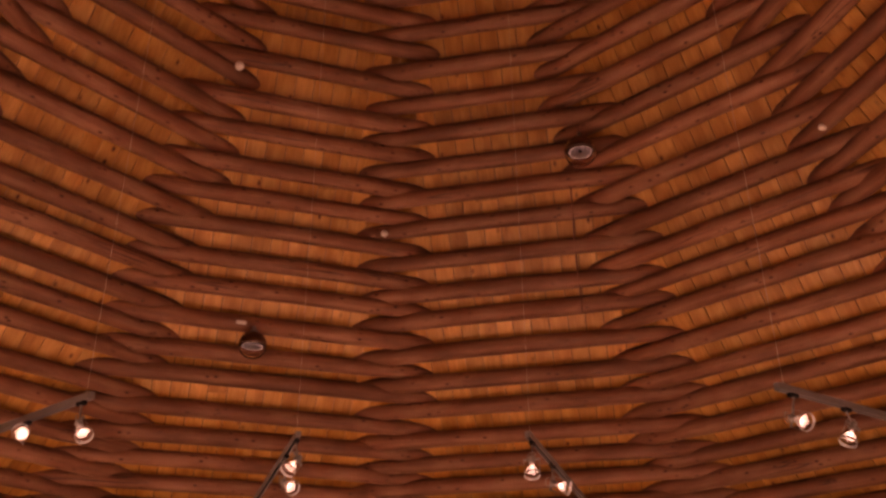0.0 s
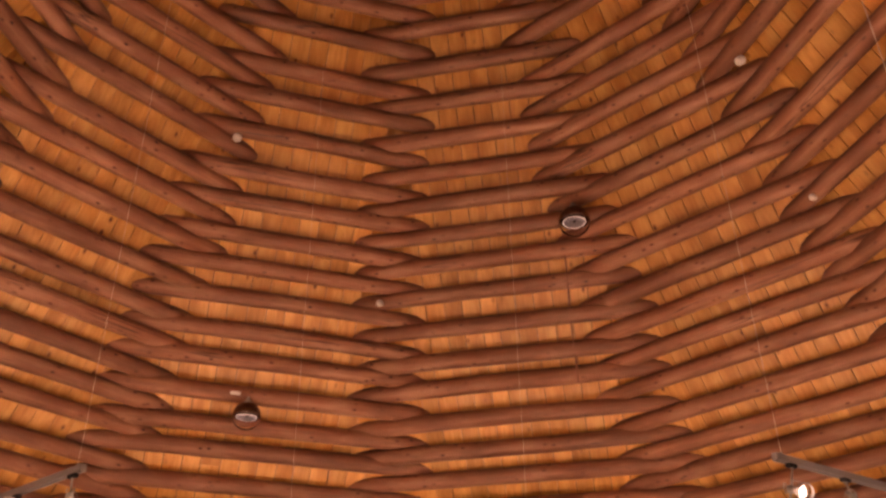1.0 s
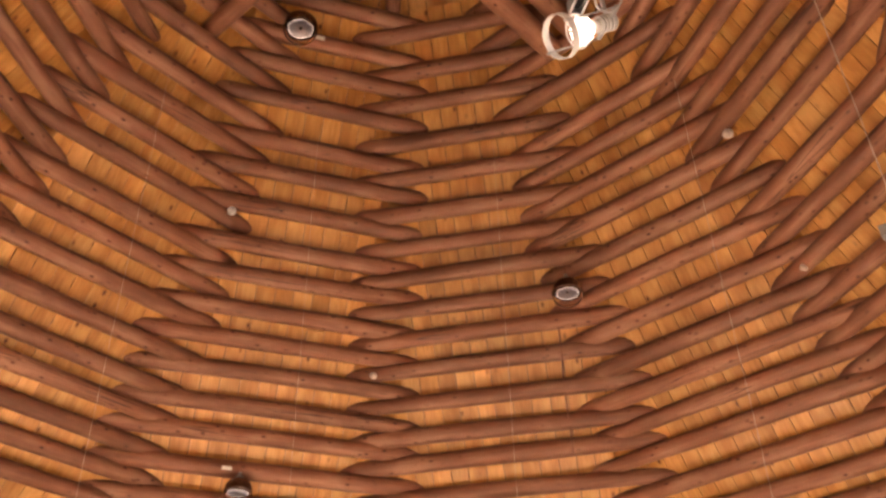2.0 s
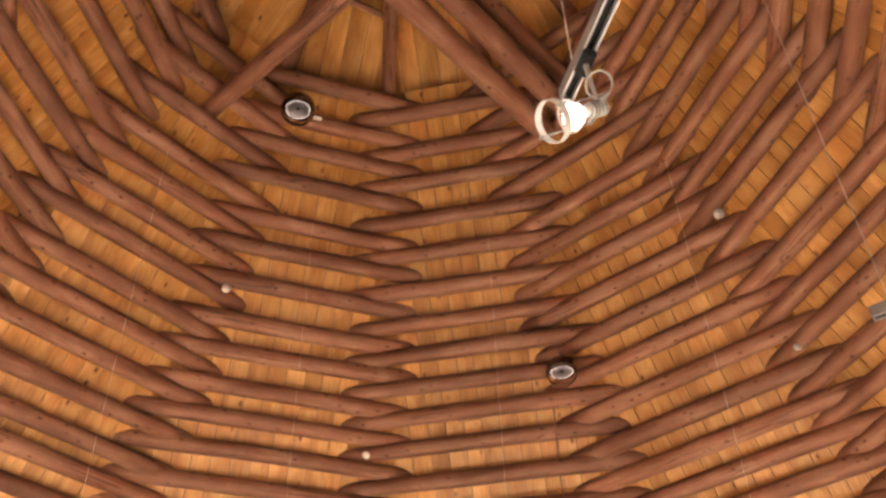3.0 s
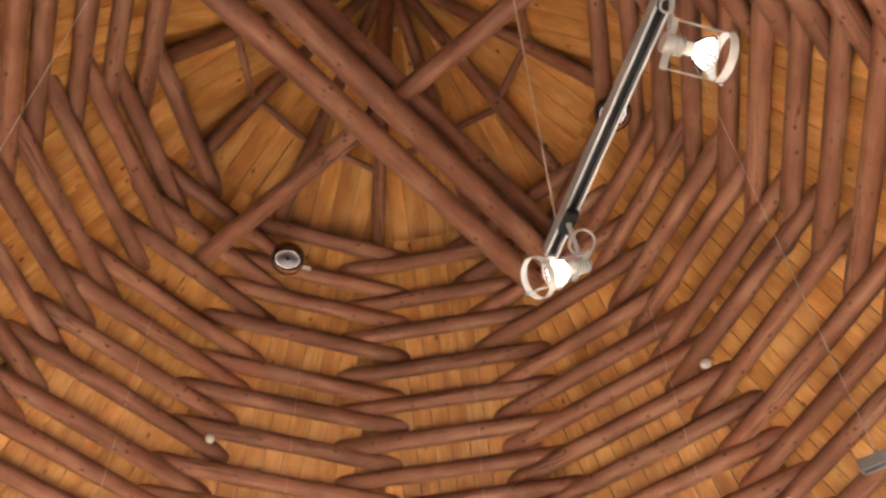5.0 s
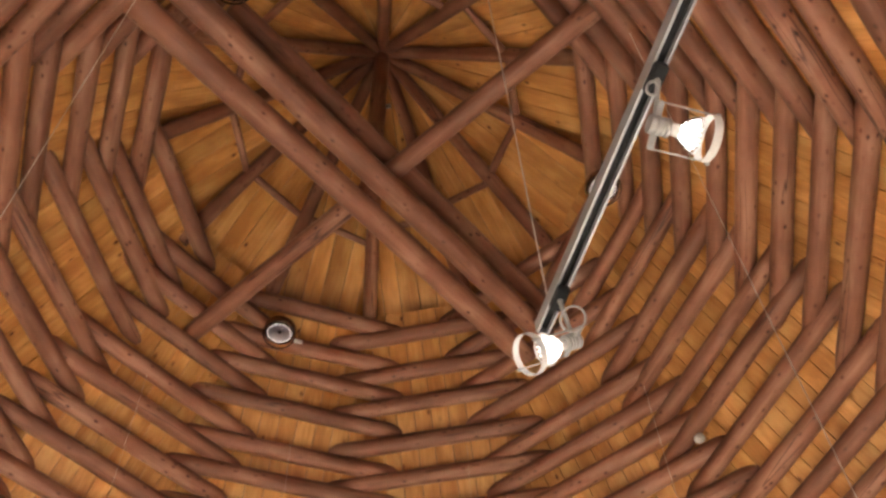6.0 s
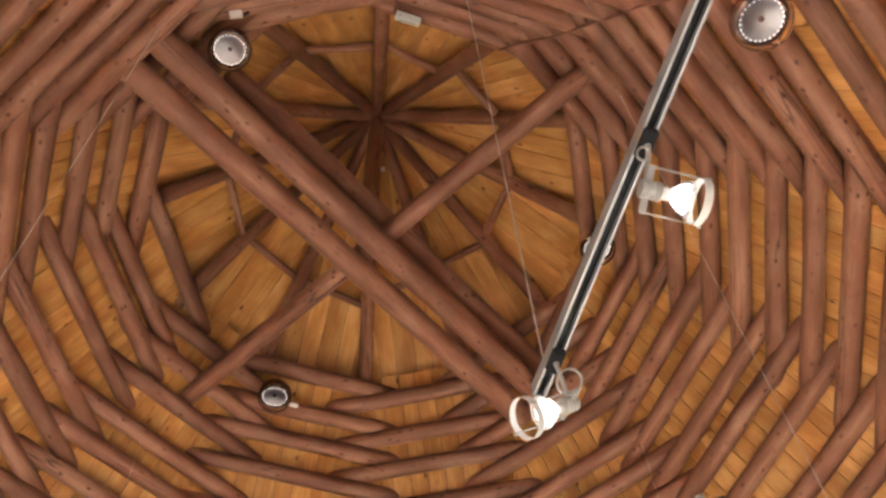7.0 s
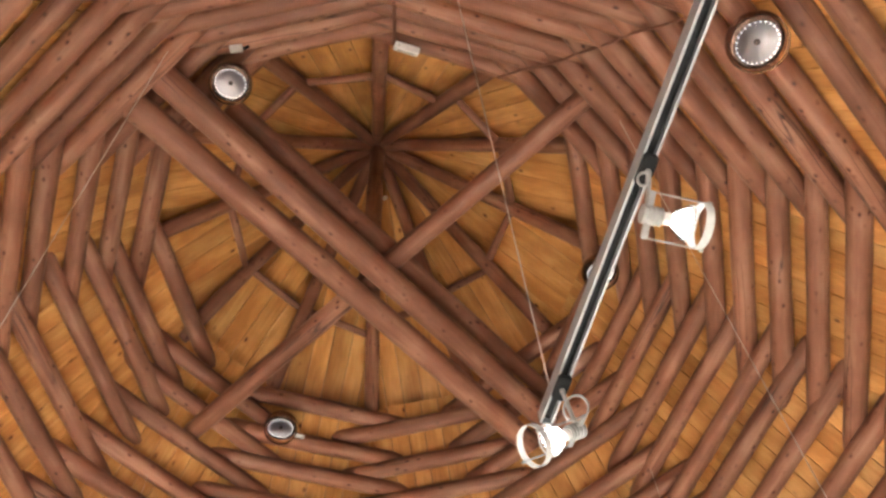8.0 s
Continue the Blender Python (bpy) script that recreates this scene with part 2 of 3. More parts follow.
def board_strip(x0, x1, s0, s1, off, thick):
    """A board that follows the slope between two levels; x is along the board in its own frame."""
    n = max(2, int((s1 - s0) / 2.2) + 1)
    bm = bmesh.new()
    rows = []
    for i in range(n + 1):
        s = s0 + (s1 - s0) * i / n
        (a, z), (a2, z2) = shell(s, off), shell(s, off + thick)
        lim = apothem(s) * TAN + 0.06
        lo, hi = max(min(x0, lim), -lim), max(min(x1, lim), -lim)
        rows.append([bm.verts.new(v) for v in ((lo, a, z), (hi, a, z), (hi, a2, z2), (lo, a2, z2))])
    for one, two in zip(rows, rows[1:]):
        for j in range(4):
            bm.faces.new((one[j], two[j], two[(j + 1) % 4], one[(j + 1) % 4]))
    bm.faces.new(rows[0])
    bm.faces.new(rows[-1][::-1])
    # own frame: x runs down the slope
    (a0, z0), (a1, z1) = shell(s0, off), shell(s1, off)
    down = Vector((0, a1 - a0, z1 - z0)).normalized()
    side = Vector((1, 0, 0))
    m = Matrix((down, side, down.cross(side))).transposed().to_4x4()
    m.translation = ((x0 + x1) / 2, a0, z0)
    bm.transform(m.inverted())
    return bm, m


def first_level(x):
    """The level at which the side is wide enough for a board at x."""
    s = S_TOP
    while apothem(s) * TAN + 0.03 < x and s < S_END:
        s += 0.25
    return s


WIDE = 0.158
for k in range(SIDES):
    x = -apothem(S_END) * TAN + rng.uniform(0, 0.05)
    while x < apothem(S_END) * TAN:
        w = WIDE * rng.uniform(0.93, 1.06)
        near = 0 if x < 0 < x + w else min(abs(x), abs(x + w))
        s0 = max(S_TOP, first_level(near) - 0.5)
        cuts = [s0, S_END]
        if rng.random() < 0.2 and S_END - s0 > 10:
            cuts.insert(1, s0 + (S_END - s0) * rng.uniform(0.25, 0.75))
        for c0, c1 in zip(cuts, cuts[1:]):
            if c1 - c0 < 0.6:
                continue
            bm, m = board_strip(x + 0.003, x + w - 0.003, c0 + 0.012, c1, 0.07 + rng.uniform(0, 0.004), 0.024)
            ob = part("board", bm, BOARD, dome)
            ob.matrix_basis = side_pose(k) @ m
        x += w

# ---------------------------------------------------------------- the cone over the opening
APEX = 10.14
# distance from the apex of the two ends of each purlin
PURLINS = [(1.24, 1.2), (1.15, 1.22), (1.18, 1.2), (1.2, 1.2), (1.2, 1.2), (1.04, 1.2), (1.17, 1.31), (1.3, 1.28), (1.25, 1.27), (1.26, 1.31), (1.28, 1.27), (1.26, 1.33)]
EAVE_A, EAVE_Z = apothem(-0.5), 8.30
bm = bmesh.new()
lift = 0.24
ring_in = [bm.verts.new(ring_point(k, EAVE_A + 0.35, EAVE_Z - 0.28 + lift)) for k in range(SIDES)]
ring_out = [bm.verts.new(ring_point(k, EAVE_A + 0.35, EAVE_Z + 0.0 + lift)) for k in range(SIDES)]
tip_in, tip_out = bm.verts.new((0, 0, APEX + lift + 0.06)), bm.verts.new((0, 0, APEX + 0.5))
for j in range(SIDES):
    i = (j + 1) % SIDES
    bm.faces.new((ring_in[j], tip_in, ring_in[i]))
    bm.faces.new((ring_out[i], tip_out, ring_out[j]))
    bm.faces.new((ring_in[j], ring_in[i], ring_out[i], ring_out[j]))
cone = tagged(part("cone_roof", bm, SKIN), "shallow twelve-sided cone roof of boards on rafters", "roof", kind="structure")
for k in range(SIDES):
    ang = radians(30 * k + 15)
    d = Vector((math.sin(ang), math.cos(ang), 0))
    log_between("rafter", d * (EAVE_A / math.cos(radians(15)) + 0.12) + Vector((0, 0, EAVE_Z - 0.10)), d * 0.05 + Vector((0, 0, APEX)), 0.068, 0.058, rng, cone)
    # boards of the panel between two rafters, parallel to its middle line
    slope_a, slope_z = EAVE_A + 0.2, EAVE_Z - 0.16
    x = -slope_a * TAN
    while x < slope_a * TAN:
        w = 0.17 * rng.uniform(0.94, 1.06)
        near = 0 if x < 0 < x + w else min(abs(x), abs(x + w))
        a_top = min(slope_a - 0.05, near / TAN + 0.02)
        bm = bmesh.new()
        down = Vector((0, slope_a, slope_z - APEX)).normalized()
        up = Vector((1, 0, 0)).cross(down)
        tops = []
        for xx in (x + 0.003, x + w - 0.003):
            a0 = max(a_top - 0.1, 0.0, min(max(abs(xx) - 0.03, 0) / TAN, slope_a - 0.03))
            t0, t1 = a0 / slope_a, 1.0
            tops.append((Vector((xx, a0, APEX + (slope_z - APEX) * t0)), Vector((xx, slope_a, slope_z))))
        off = up * 0.112 * (1 if up.z > 0 else -1)
        skin = up * 0.024 * (1 if up.z > 0 else -1)
        quad = [tops[0][0] + off, tops[0][1] + off, tops[1][1] + off, tops[1][0] + off]
        lo, hi = [bm.verts.new(v) for v in quad], [bm.verts.new(v + skin) for v in quad]
        bm.faces.new(lo)
        bm.faces.new(hi[::-1])
        for j in range(4):
            bm.faces.new((lo[j], hi[j], hi[(j + 1) % 4], lo[(j + 1) % 4]))
        m = Matrix((down, Vector((1, 0, 0)), down.cross(Vector((1, 0, 0))))).transposed().to_4x4()
        m.translation = tops[0][1]
        bm.transform(m.inverted())
        part("board", bm, BOARD, cone).matrix_basis = side_pose(k) @ m
        x += w
    # short purlin between the rafters, at its own distance from the apex at either end
    ends = []
    for corner, r in zip((k - 1, k), PURLINS[k]):
        p = Vector(ring_point(corner, r * math.cos(radians(15)), 0))
        p.z = APEX + (EAVE_Z - 0.1 - APEX) * r / (EAVE_A / math.cos(radians(15)) + 0.12) + 0.035
        ends.append(p)
    log_between("purlin", ends[0].lerp(ends[1], 0.05), ends[0].lerp(ends[1], 0.95), 0.036, 0.031, rng, cone, bend=0.006)

# ---------------------------------------------------------------- beams across the opening
tagged(log_between("king_post", Vector((-0.05, -0.03, 7.58)), Vector((0, 0, APEX + 0.03)), 0.075, 0.07, rng), "dark upright log post on a tie beam under the apex", "post")


def beam(name, p, q, r0, r1, label):
    tagged(log_between(name, p, q, r0, r1, rng, bend=0.008), label, "beam", "beams across the roof opening")


beam("tie_beam", (-1.207, -1.887, 7.459), (0.895, 1.748, 7.501), 0.1, 0.096, "thick peeled log beam spanning the roof opening")
beam("tie_beam", (-1.027, -2.115, 7.479), (1.089, 1.585, 7.521), 0.101, 0.096, "thick peeled log beam lying close beside another")
beam("tie_beam", (-0.666, -1.544, 7.85), (1.095, 1.481, 7.85), 0.08, 0.072, "thinner peeled log beam above the crossing one")
beam("cross_beam", (-1.861, 1.107, 7.7), (1.798, -1.135, 7.68), 0.082, 0.076, "peeled log beam crossing over the paired beams")

# ---------------------------------------------------------------- unseen wall and floor, added to close the place
bm = bmesh.new()
lathe(bm, [(-0.2, 11.0), (0.0, 11.0)], 48)
tagged(part("floor", bm, FLOOR), "plain pale grey floor under the dome", "floor", kind="structure")
WIN_Z0, WIN_Z1, WIN_HALF, WIN_STEP = 0.9, 2.5, 0.42, 1.6
for k in range(SIDES):
    half, out = WALL_A * TAN, 0.3
    bm = bmesh.new()
    box(bm, -half, half, 0, out, 0, WIN_Z0)
    box(bm, -half, half, 0, out, WIN_Z1, WALL_Z)
    edges = [-half] + [c + d for c in (-WIN_STEP, 0, WIN_STEP) for d in (-WIN_HALF, WIN_HALF)] + [half]
    for x0, x1 in zip(edges[::2], edges[1::2]):
        box(bm, x0, x1, 0, out, WIN_Z0, WIN_Z1)
    wall = tagged(part("wall_%d" % (k + 1), bm, PLASTER), "plain brown plastered wall, unseen, with three small openings added for light", "wall", kind="structure")
    wall.matrix_basis = side_pose(k, 0, WALL_A, 0)
    # glowing panel added behind the openings as fill light, stronger on four sides
    bm = bmesh.new()
    box(bm, -half - 0.05, half + 0.05, 0.304, 0.32, WIN_Z0 - 0.1, WIN_Z1 + 0.1)
    glow = tagged(part("backdrop", bm, BRIGHT_FILL_GLOW if 3 <= k <= 6 else FILL_GLOW), "glowing panel added behind the wall openings to light the roof", "backdrop", kind="structure")
    glow.matrix_basis = side_pose(k, 0, WALL_A, 0)
bm = bmesh.new()
inner = [[bm.verts.new(ring_point(k, a, z)) for k in range(SIDES)] for a, z in ((WALL_A + 0.4, WALL_Z + 0.002), (apothem(S_END) + 0.02, WALL_Z + 0.03), (apothem(S_END) + 0.4, WALL_Z + 0.6), (WALL_A + 0.4, WALL_Z + 0.6))]
for i in range(4):
    one, two = inner[i], inner[(i + 1) % 4]
    for j in range(SIDES):
        bm.faces.new((one[j], one[(j + 1) % SIDES], two[(j + 1) % SIDES], two[j]))
tagged(part("trim", bm, PLASTER), "plain flat soffit, unseen, added between wall and log roof", "trim", kind="structure")

# ---------------------------------------------------------------- track lights
TRACK_Z, TRACK_OUT = 3.4, 4.4


def track(az, x0, wire, z=TRACK_Z):
    """An aluminium light track that runs outwards along x, hung on wires."""
    ob = thing("light_track", pose(0, 0, z, 0, 0, 90 - az), "slim silver aluminium light track hung on thin wires", "light track", "radial light tracks")
    x1 = TRACK_OUT
    outline = [(-0.0175, 0.0), (-0.0115, 0.0), (-0.0115, 0.03), (0.0115, 0.03), (0.0115, 0.0), (0.0175, 0.0), (0.0175, 0.04), (0.0155, 0.042), (-0.0155, 0.042), (-0.0175, 0.04)]
    bm = bmesh.new()
    near, far = [[bm.verts.new((x, y, h)) for y, h in outline] for x in (x0, x1)]
    for j in range(len(outline)):
        i = (j + 1) % len(outline)
        bm.faces.new((near[j], far[j], far[i], near[i]))
    bm.faces.new(near)
    bm.faces.new(far[::-1])
    part("rail", bm, ALUMINIUM, ob)
    bm = bmesh.new()
    box(bm, x0 + 0.002, x1 - 0.002, -0.0112, 0.0112, 0.016, 0.029)
    part("slot", bm, BLACK, ob, "black conductor slot")
    bm = bmesh.new()
    box(bm, x0 - 0.006, x0, -0.018, 0.018, -0.001, 0.043, 0.002)
    part("end_cap", bm, ALUMINIUM, ob)
    for x in (x0 + 0.06,):
        bm = bmesh.new()
        lathe(bm, [(0.042, 0.008), (0.056, 0.008), (0.062, 0.003)], 10, Matrix.Translation((x, 0, 0)))
        part("wire_clamp", bm, LIGHT_GREY, ob)
        s = 0.0
        a = x * math.cos(radians((az + 15) % 30 - 15))
        while apothem(s) < a:
            s += 0.05
        bm = bmesh.new()
        tube(bm, [(x, 0, 0.05), (x, 0, rise(s) - z)], wire, 6)
        part("hanging_wire", bm, WIRE, ob)
    return ob


def spotlight(az, r, hang, aim, loop=None, across=(0, 0, 1), lamp_power=1.0, reach=0.0):
    """A spot on its adapter: stem, cable loop, socket, bulb in a glass reflector, two rods and a front ring."""
    top = Vector((r * math.sin(radians(az)), r * math.cos(radians(az)), TRACK_Z))
    aim, size = Vector(aim).normalized(), 0.86
    ob = thing("spotlight", Matrix.Translation(top), "open-framed silver track spotlight with a lit halogen bulb", "spotlight", "track spotlights")
    bm = bmesh.new()
    box(bm, -0.035, 0.035, -0.016, 0.016, -0.02, 0.004, 0.003, pose(0, 0, 0, 0, 0, 90 - az))
    part("adapter", bm, BLACK, ob, "dark track adapter")
    hub = Vector(hang)
    bm = bmesh.new()
    tube(bm, [(0, 0, -0.018), (0, 0, -0.03), hub + aim * -0.02], [0.008, 0.006, 0.005], 8)
    part("stem", bm, LIGHT_GREY, ob)
    over = Vector(across) - aim * aim.dot(Vector(across))
    over.normalize()
    turn = Matrix((over, aim.cross(over), aim)).transposed().to_4x4()
    head = Matrix.Translation(hub) @ turn @ Matrix.Scale(size, 4)
    bm = bmesh.new()
    if loop:
        x, y, z, radius = loop
        facing = Vector((0.25, -0.45, -0.85)).to_track_quat("Z", "X").to_matrix().to_4x4()
        torus(bm, radius, 0.0028, Matrix.Translation(hub + aim * 0.03 + Vector((x, y, z))) @ facing, 28, 6)
    else:
        torus(bm, 0.034, 0.0035, head @ pose(0.0, 0.02, -0.045, 75, 0, 20), 24, 6)
    part("cable_loop", bm, LIGHT_GREY, ob, "pale loop of lamp cable")
    bm = bmesh.new()
    lathe(bm, [(-0.04, 0.015), (-0.038, 0.024), (-0.026, 0.0245), (-0.024, 0.021), (-0.02, 0.0245), (-0.012, 0.0245), (-0.01, 0.021), (-0.006, 0.0245), (0.0, 0.0245), (0.002, 0.021), (0.006, 0.0245), (0.012, 0.0245), (0.014, 0.014)], 18, head)
    part("socket", bm, LIGHT_GREY, ob)
    bm = bmesh.new()
    lathe(bm, [(0.014, 0.0155), (0.034, 0.0165), (0.04, 0.014)], 18, head)
    bulb = part("bulb_neck", bm, WHITE, ob, "white ceramic bulb neck", True)
    bm = bmesh.new()
    bell = [(0.038, 0.014), (0.05, 0.026), (0.065, 0.036), (0.08, 0.043), (0.086, 0.0455), (0.086, 0.043), (0.08, 0.0405), (0.065, 0.0335), (0.05, 0.0235), (0.04, 0.012)]
    lathe(bm, bell, 36, caps=False)
    for v in bm.verts:
        flute = 1 + 0.05 * math.cos(18 * math.atan2(v.co.y, v.co.x))
        v.co.x, v.co.y = v.co.x * flute, v.co.y * flute
    bm.transform(head)
    part("glass", bm, REFLECTOR, bulb, "faceted glass reflector")
    bm = bmesh.new()
    lathe(bm, [(0.04, 0.006), (0.045, 0.012), (0.055, 0.0145), (0.064, 0.012), (0.07, 0.005)], 16, head)
    part("filament", bm, BULB, bulb, "glowing halogen capsule", True)
    # glowing strips put inside the glass as its bulb-lit shine, every other strip open
    bm = bmesh.new()
    for n in range(20):
        a0, a1 = 2 * math.pi * n / 20, 2 * math.pi * (n + 0.27) / 20
        rows = [[bm.verts.new(head @ Vector((r * math.cos(a), r * math.sin(a), z))) for a in (a0, a1)] for z, r in ((0.041, 0.012), (0.05, 0.0215), (0.065, 0.0315), (0.08, 0.0385))]
        for one, two in zip(rows, rows[1:]):
            bm.faces.new((one[0], one[1], two[1], two[0]))
    part("reflector", bm, FACET_GLOW, bulb, "glowing strips added for the bulb's light on the reflector")
    bm = bmesh.new()
    torus(bm, 0.0445, 0.0018, head @ Matrix.Translation((0, 0, 0.086)), 32, 6)
    part("rim", bm, WHITE, bulb, "white rim of the reflector")
    bm = bmesh.new()
    lathe(bm, [(0.106, 0.0565), (0.106, 0.0585), (0.127, 0.0585), (0.127, 0.0565), (0.106, 0.0565)], 32, head @ Matrix.Translation((0, 0, reach)), caps=False)
    part("front_ring", bm, RING, ob)
    for side in (-1, 1):
        bm = bmesh.new()
        tube(bm, [head @ Vector((side * 0.0575, 0, -0.028)), head @ Vector((side * 0.0575, 0, 0.13 + reach))], 0.0019, 8)
        part("rod", bm, LIGHT_GREY, ob)
        bm = bmesh.new()
        lathe(bm, [(0.123, 0.005), (0.133, 0.005), (0.135, 0.003)], 10, head @ Matrix.Translation((side * 0.0595, 0, reach)))
        part("screw", bm, LIGHT_GREY, ob)
    bm = bmesh.new()
    box(bm, -0.061, 0.061, -0.005, 0.005, -0.03, -0.012, 0.002, head)
    part("bracket", bm, LIGHT_GREY, ob)
    beam_lamp = bpy.data.lights.new("spot_beam", "SPOT")
    wide = aim.z < -0.5
    beam_lamp.energy, beam_lamp.color = SPOT_POWER * lamp_power * (0.5 if wide else 0.2), (1.0, 0.89, 0.74)
    beam_lamp.spot_size, beam_lamp.spot_blend, beam_lamp.shadow_soft_size = radians(115 if wide else 44), 0.9, 0.02
    new("spot_beam", beam_lamp).matrix_basis = Matrix.Translation(top) @ head @ Matrix.Scale(1 / size, 4) @ pose(0, 0, 0.16, 180, 0, 0)
    return ob


for az, start, wire in ((-63.6, 2.27, 0.0009), (-30.3, 2.29, 0.0008), (6.6, 2.32, 0.0008), (45.0, 2.46, 0.0012), (117.0, 2.12, 0.0016), (154.3, 2.31, 0.0022), (200.4, 2.23, 0.0016)):
    track(az, start, wire)
spotlight(154.3, 2.433, (-0.001, 0.034, -0.139), (-0.75, -0.37, -0.55), loop=(0.042, -0.058, 0.02, 0.031), across=(0.4, 0.8, 0.5), reach=0.03)
spotlight(154.3, 3.05, (-0.012, 0.053, -0.125), (0.9, 0.43, -0.04), loop=(-0.036, -0.08, 0.05, 0.014), across=(0.1, -0.85, 0.5))
spotlight(-63.6, 2.36, (0.021, -0.01, -0.139), (0.577, -0.35, -0.72))
spotlight(-63.6, 2.93, (-0.01, 0.01, -0.08), (0.4, -0.88, -0.1), lamp_power=0.5)
spotlight(-30.3, 2.35, (0.041, -0.083, -0.153), (-0.269, -0.6, -0.754))
spotlight(-30.3, 2.72, (0.02, -0.03, -0.19), (0.722, -0.495, -0.484))
spotlight(6.6, 2.43, (-0.004, -0.045, -0.14), (0.035, -0.4, -0.916), across=(1, 0, 0))
spotlight(6.6, 3.016, (0.01, -0.011, -0.133), (0.927, -0.126, -0.354))
spotlight(45.0, 2.587, (-0.022, -0.037, -0.155), (0.477, -0.76, -0.442))
spotlight(45.0, 3.062, (0.014, 0.015, -0.115), (-0.427, -0.268, -0.864))
spotlight(117.0, 2.4, (0, 0, -0.13), (-0.3, -0.5, -0.8))


# ---------------------------------------------------------------- mirrored globes
def globe(p, d, roof_z):
    ob = thing("mirror_globe", Matrix.Translation(p), "dark bronze and smoked glass globe with a beaded silver mirror inside", "globe", "mirrored globes under the roof")
    r = d / 2
    mouth, level = r * 0.77, -0.06 * d
    bm = bmesh.new()
    lathe(bm, [(r * math.sin(a), r * math.cos(a)) for a in (radians(84 - 90 * i / 16) for i in range(17))] + [(level - 0.004, mouth + 0.004), (level + 0.004, mouth)], 40, caps=False)
    bowl = part("bowl", bm, COPPER, ob, "dark bronze mirrored bowl", True)
    bm = bmesh.new()
    lathe(bm, [(r * math.sin(a), r * math.cos(a)) for a in (radians(-7 - 82 * i / 14) for i in range(15))], 40)
    dome = part("glass_dome", bm, SMOKED, ob, "smoked glass lower half", True)
    dome.visible_shadow = False
    bm = bmesh.new()
    lathe(bm, [(level + 0.11 * d * (1 - (i / 10) ** 2), mouth * i / 10) for i in range(10, 0, -1)], 96, caps=False)
    for v in bm.verts:
        reach = v.co.xy.length / mouth
        v.co.z += 0.008 * d * reach ** 2 * (1 - reach ** 4) * math.cos(24 * math.atan2(v.co.y, v.co.x))
    part("lens", bm, MIRROR, bowl, "fluted silver mirror inside the globe", True)
    bm = bmesh.new()
    lathe(bm, [(level + 0.115 * d, mouth * 0.16), (level + 0.06 * d, mouth * 0.15), (level + 0.03 * d, mouth * 0.08), (level + 0.028 * d, 0.002)], 16)
    part("hub", bm, COPPER, bowl, "small dark hub in the mirror", True)
    # rim beads glow by themselves, all equally bright
    bm = bmesh.new()
    bmesh.ops.create_icosphere(bm, subdivisions=1, radius=d * 0.0145)
    bead = part("bead", bm, BEAD, bowl, "tiny glowing bead on the rim", True)
    rim, low = mouth - d * 0.012, level - d * 0.008
    bead.location = (rim, 0, low)
    for i in range(1, 26):
        a = 2 * math.pi * i / 26
        other = new("bead", bead.data)
        other.parent, other.location = bowl, (rim * math.cos(a), rim * math.sin(a), low)
    bm = bmesh.new()
    lathe(bm, [(d / 2 - 0.012, d * 0.16), (d / 2 + 0.008, d * 0.15), (d / 2 + 0.022, 0.016), (d / 2 + 0.05, 0.012)], 20)
    part("cap", bm, LIGHT_GREY, ob)
    bm = bmesh.new()
    tube(bm, [(0, 0, d / 2 + 0.04), (0, 0, max(roof_z - p[2], d / 2 + 0.1))], 0.003, 6)
    part("cord", bm, CABLE, ob)


globe((0.735, 2.934, 5.93), 0.26, 6.27)
globe((-2.103, 3.285, 4.645), 0.235, 4.97)
globe((-1.141, 1.299, 7.787), 0.29, 8.15)
globe((-0.55, -1.777, 7.598), 0.29, 7.95)
globe((2.321, -2.049, 5.7), 0.29, 6.05)
globe((1.703, 0.387, 7.77), 0.29, 8.12)


# ---------------------------------------------------------------- small fittings
def facing_in(p):
    """A frame at p whose z looks down and inwards, square to the slope of the roof."""
    k = round(math.degrees(math.atan2(p[0], p[1])) / 30)
    a = radians(30 * k)
    n, along = Vector((-0.8 * math.sin(a), -0.8 * math.cos(a), -0.6)), Vector((math.cos(a), -math.sin(a), 0))
    m = Matrix((along, n.cross(along), n)).transposed().to_4x4()
    m.translation = p
    return m


def detector(p, d):
    ob = thing("smoke_detector", facing_in(p), "round white smoke detector fixed to a log", "smoke detector", "detectors on the logs")
    bm = bmesh.new()
    lathe(bm, [(-0.03, d * 0.5), (0.0, d * 0.5), (0.006, d * 0.47)], 24)
    part("base", bm, WHITE, ob)
    bm = bmesh.new()
    lathe(bm, [(0.006, d * 0.42), (0.02, d * 0.4), (0.03, d * 0.3), (0.034, d * 0.1)], 24)
    part("cover", bm, WHITE, ob, smooth=True)


detector((-1.89, 2.039, 6.557), 0.074)
detector((-0.992, 3.30, 5.577), 0.058)
detector((2.474, 2.44, 5.563), 0.062)
detector((2.085, 1.913, 6.479), 0.074)


def junction(p, turn):
    ob = thing("junction_box", facing_in(p) @ pose(0, 0, 0, 0, 0, turn), "small white cable connector box on a log", "connector box", "connector boxes by the globes")
    bm = bmesh.new()
    box(bm, -0.042, 0.042, -0.015, 0.015, -0.03, 0.018, 0.004)
    part("housing", bm, WHITE, ob)
    bm = bmesh.new()
    tube(bm, [(-0.045, 0, 0), (-0.075, 0.0, -0.005), (-0.09, 0.0, -0.05)], 0.012, 8)
    part("lead", bm, BLACK, ob, "short black cable lead")


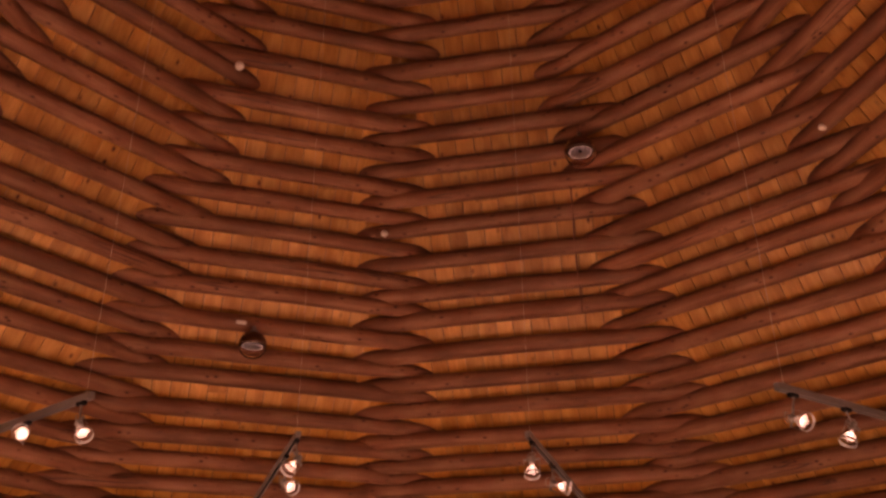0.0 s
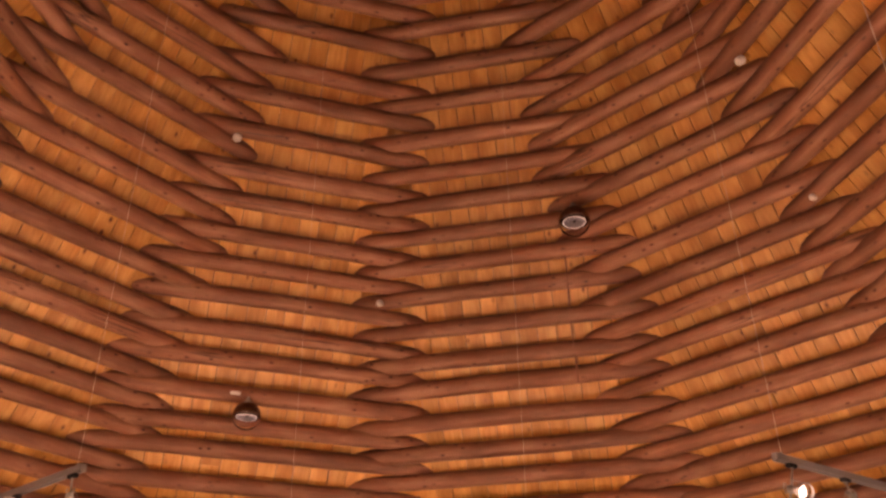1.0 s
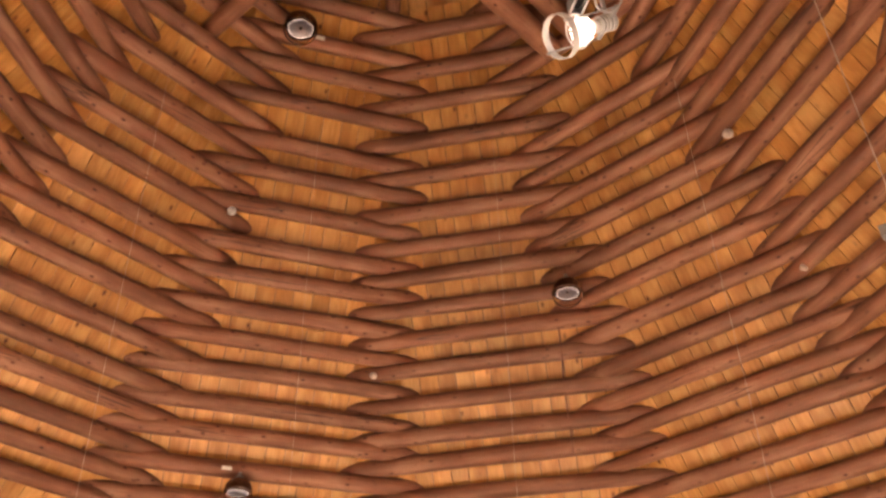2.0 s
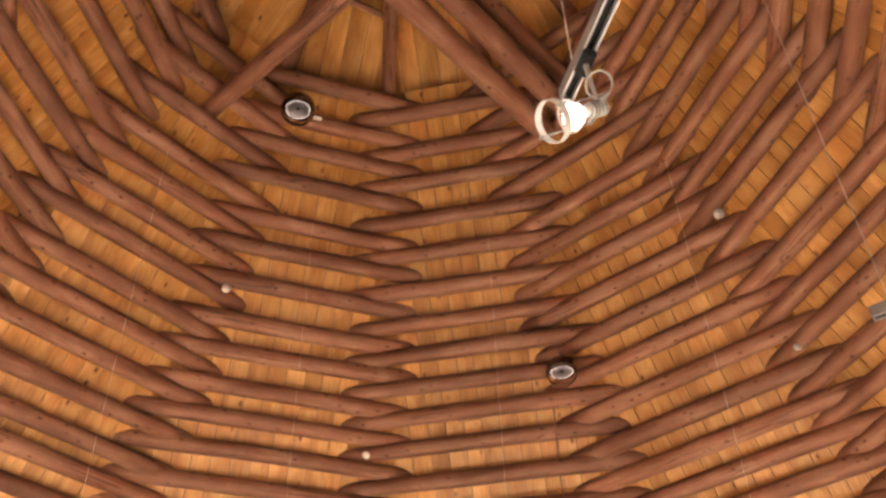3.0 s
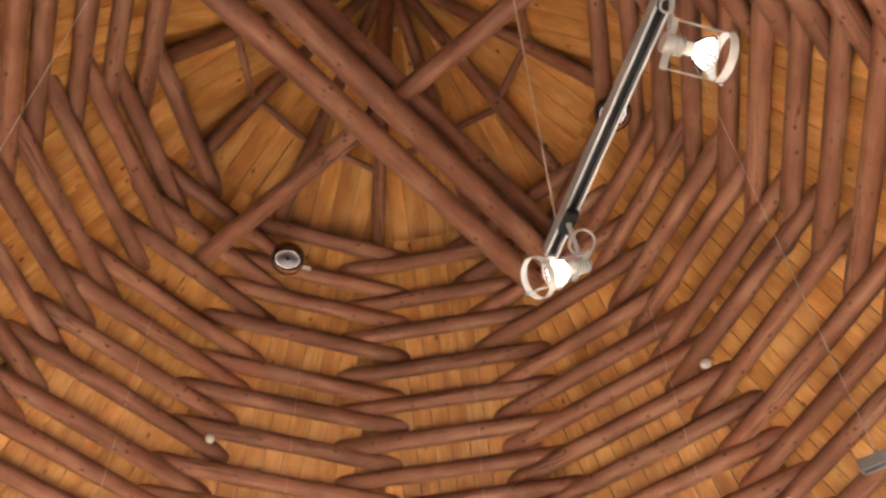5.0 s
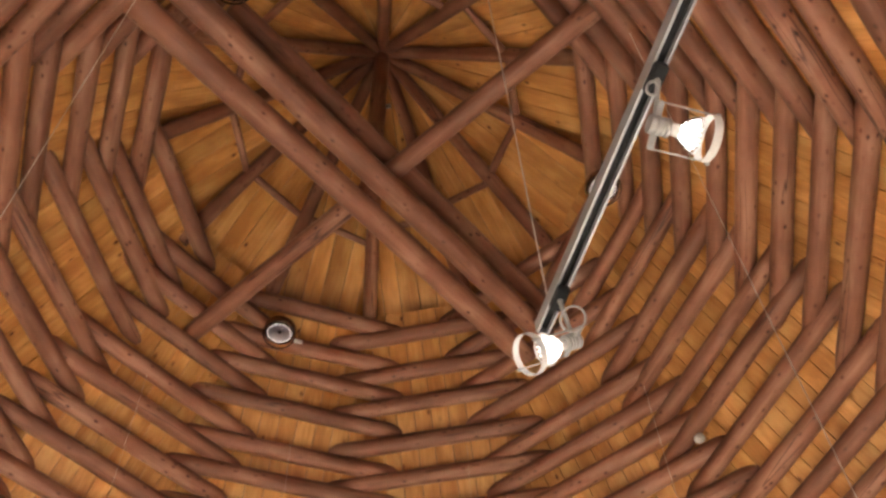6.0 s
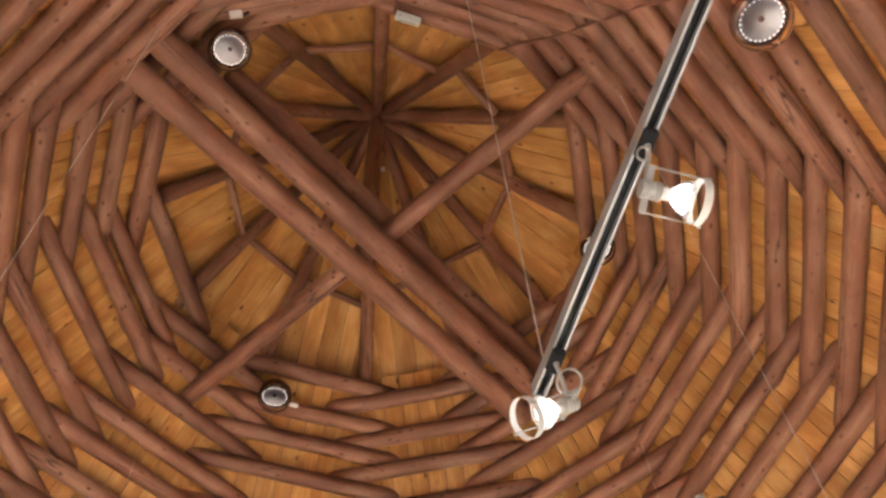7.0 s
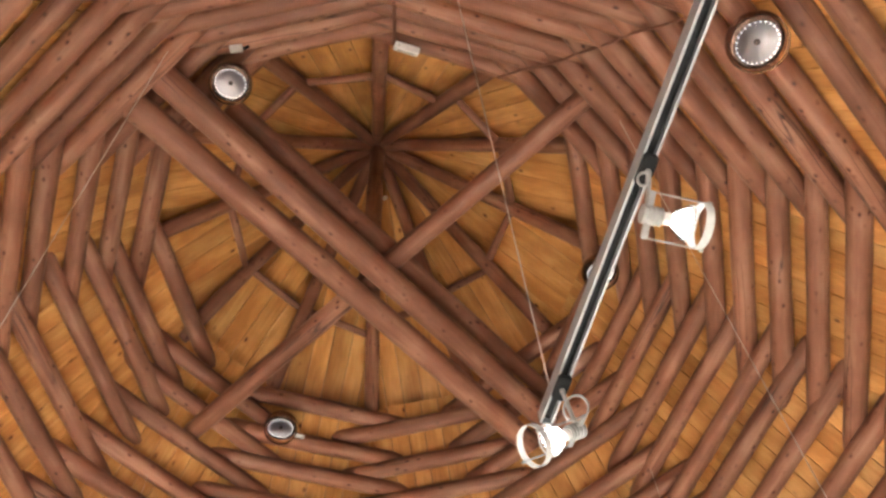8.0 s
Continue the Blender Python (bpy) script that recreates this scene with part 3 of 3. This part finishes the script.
junction((-2.197, 3.223, 4.838), 0)
junction((-1.046, 1.509, 7.885), 0)
junction((-0.461, -1.967, 7.679), -15)

ob = thing("sensor_box", facing_in((0.615, -1.60, 8.07)), "white wireless box hung on a brown cable", "sensor box")
bm = bmesh.new()
box(bm, -0.09, 0.09, -0.04, 0.04, -0.02, 0.03, 0.006)
part("housing", bm, WHITE, ob)
bm = bmesh.new()
box(bm, -0.06, 0.06, -0.008, 0.002, 0.03, 0.032)
part("slot", bm, GREY, ob, "grey printed bar")
for x in (-0.085, 0.06):
    bm = bmesh.new()
    box(bm, x - 0.012, x + 0.012, 0.036, 0.06, 0.0, 0.02, 0.003)
    part("lug", bm, WHITE, ob)
bm = bmesh.new()
tube(bm, [(0.06, -0.03, 0.01), (0.065, -0.09, 0.02)], 0.003, 8)
part("antenna", bm, GREY, ob)

ob = thing("pendant_tag", Matrix.Translation((0.036, 0.156, 9.35)), "small white tag hanging under the roof apex", "tag")
bm = bmesh.new()
box(bm, -0.02, 0.02, -0.006, 0.006, -0.04, 0.03, 0.003)
part("plate", bm, WHITE, ob)
bm = bmesh.new()
tube(bm, [(0, 0, 0.028), (-0.01, -0.04, 0.7)], 0.0025, 6)
part("cord", bm, CABLE, ob)


def cable(points, r, label):
    bm = bmesh.new()
    pts = [Vector(p) for p in points]
    fine = []
    for a, b in zip(pts, pts[1:]):
        fine += [a.lerp(b, t / 6) for t in range(6)]
    fine.append(pts[-1])
    tube(bm, [p + Vector((0.004 * math.sin(7 * i), 0.004 * math.cos(5 * i), 0)) for i, p in enumerate(fine)], r, 8)
    tagged(part("cable", bm, CABLE), label, "cable", "cables on the logs")


cable([(0.639, -2.119, 7.408), (0.538, -1.666, 8.061), (0.56, -1.60, 8.09)], 0.012, "brown cable running down the logs to a box")
cable([(1.209, -1.219, 8.138), (1.629, -1.535, 7.37), (1.948, -1.855, 6.687), (2.198, -2.068, 6.176)], 0.008, "brown cable strung across the logs to a globe")
cable([(0.62, 3.143, 5.868), (0.607, 3.464, 5.399), (0.597, 3.836, 4.911)], 0.007, "thin brown cable running down the logs")
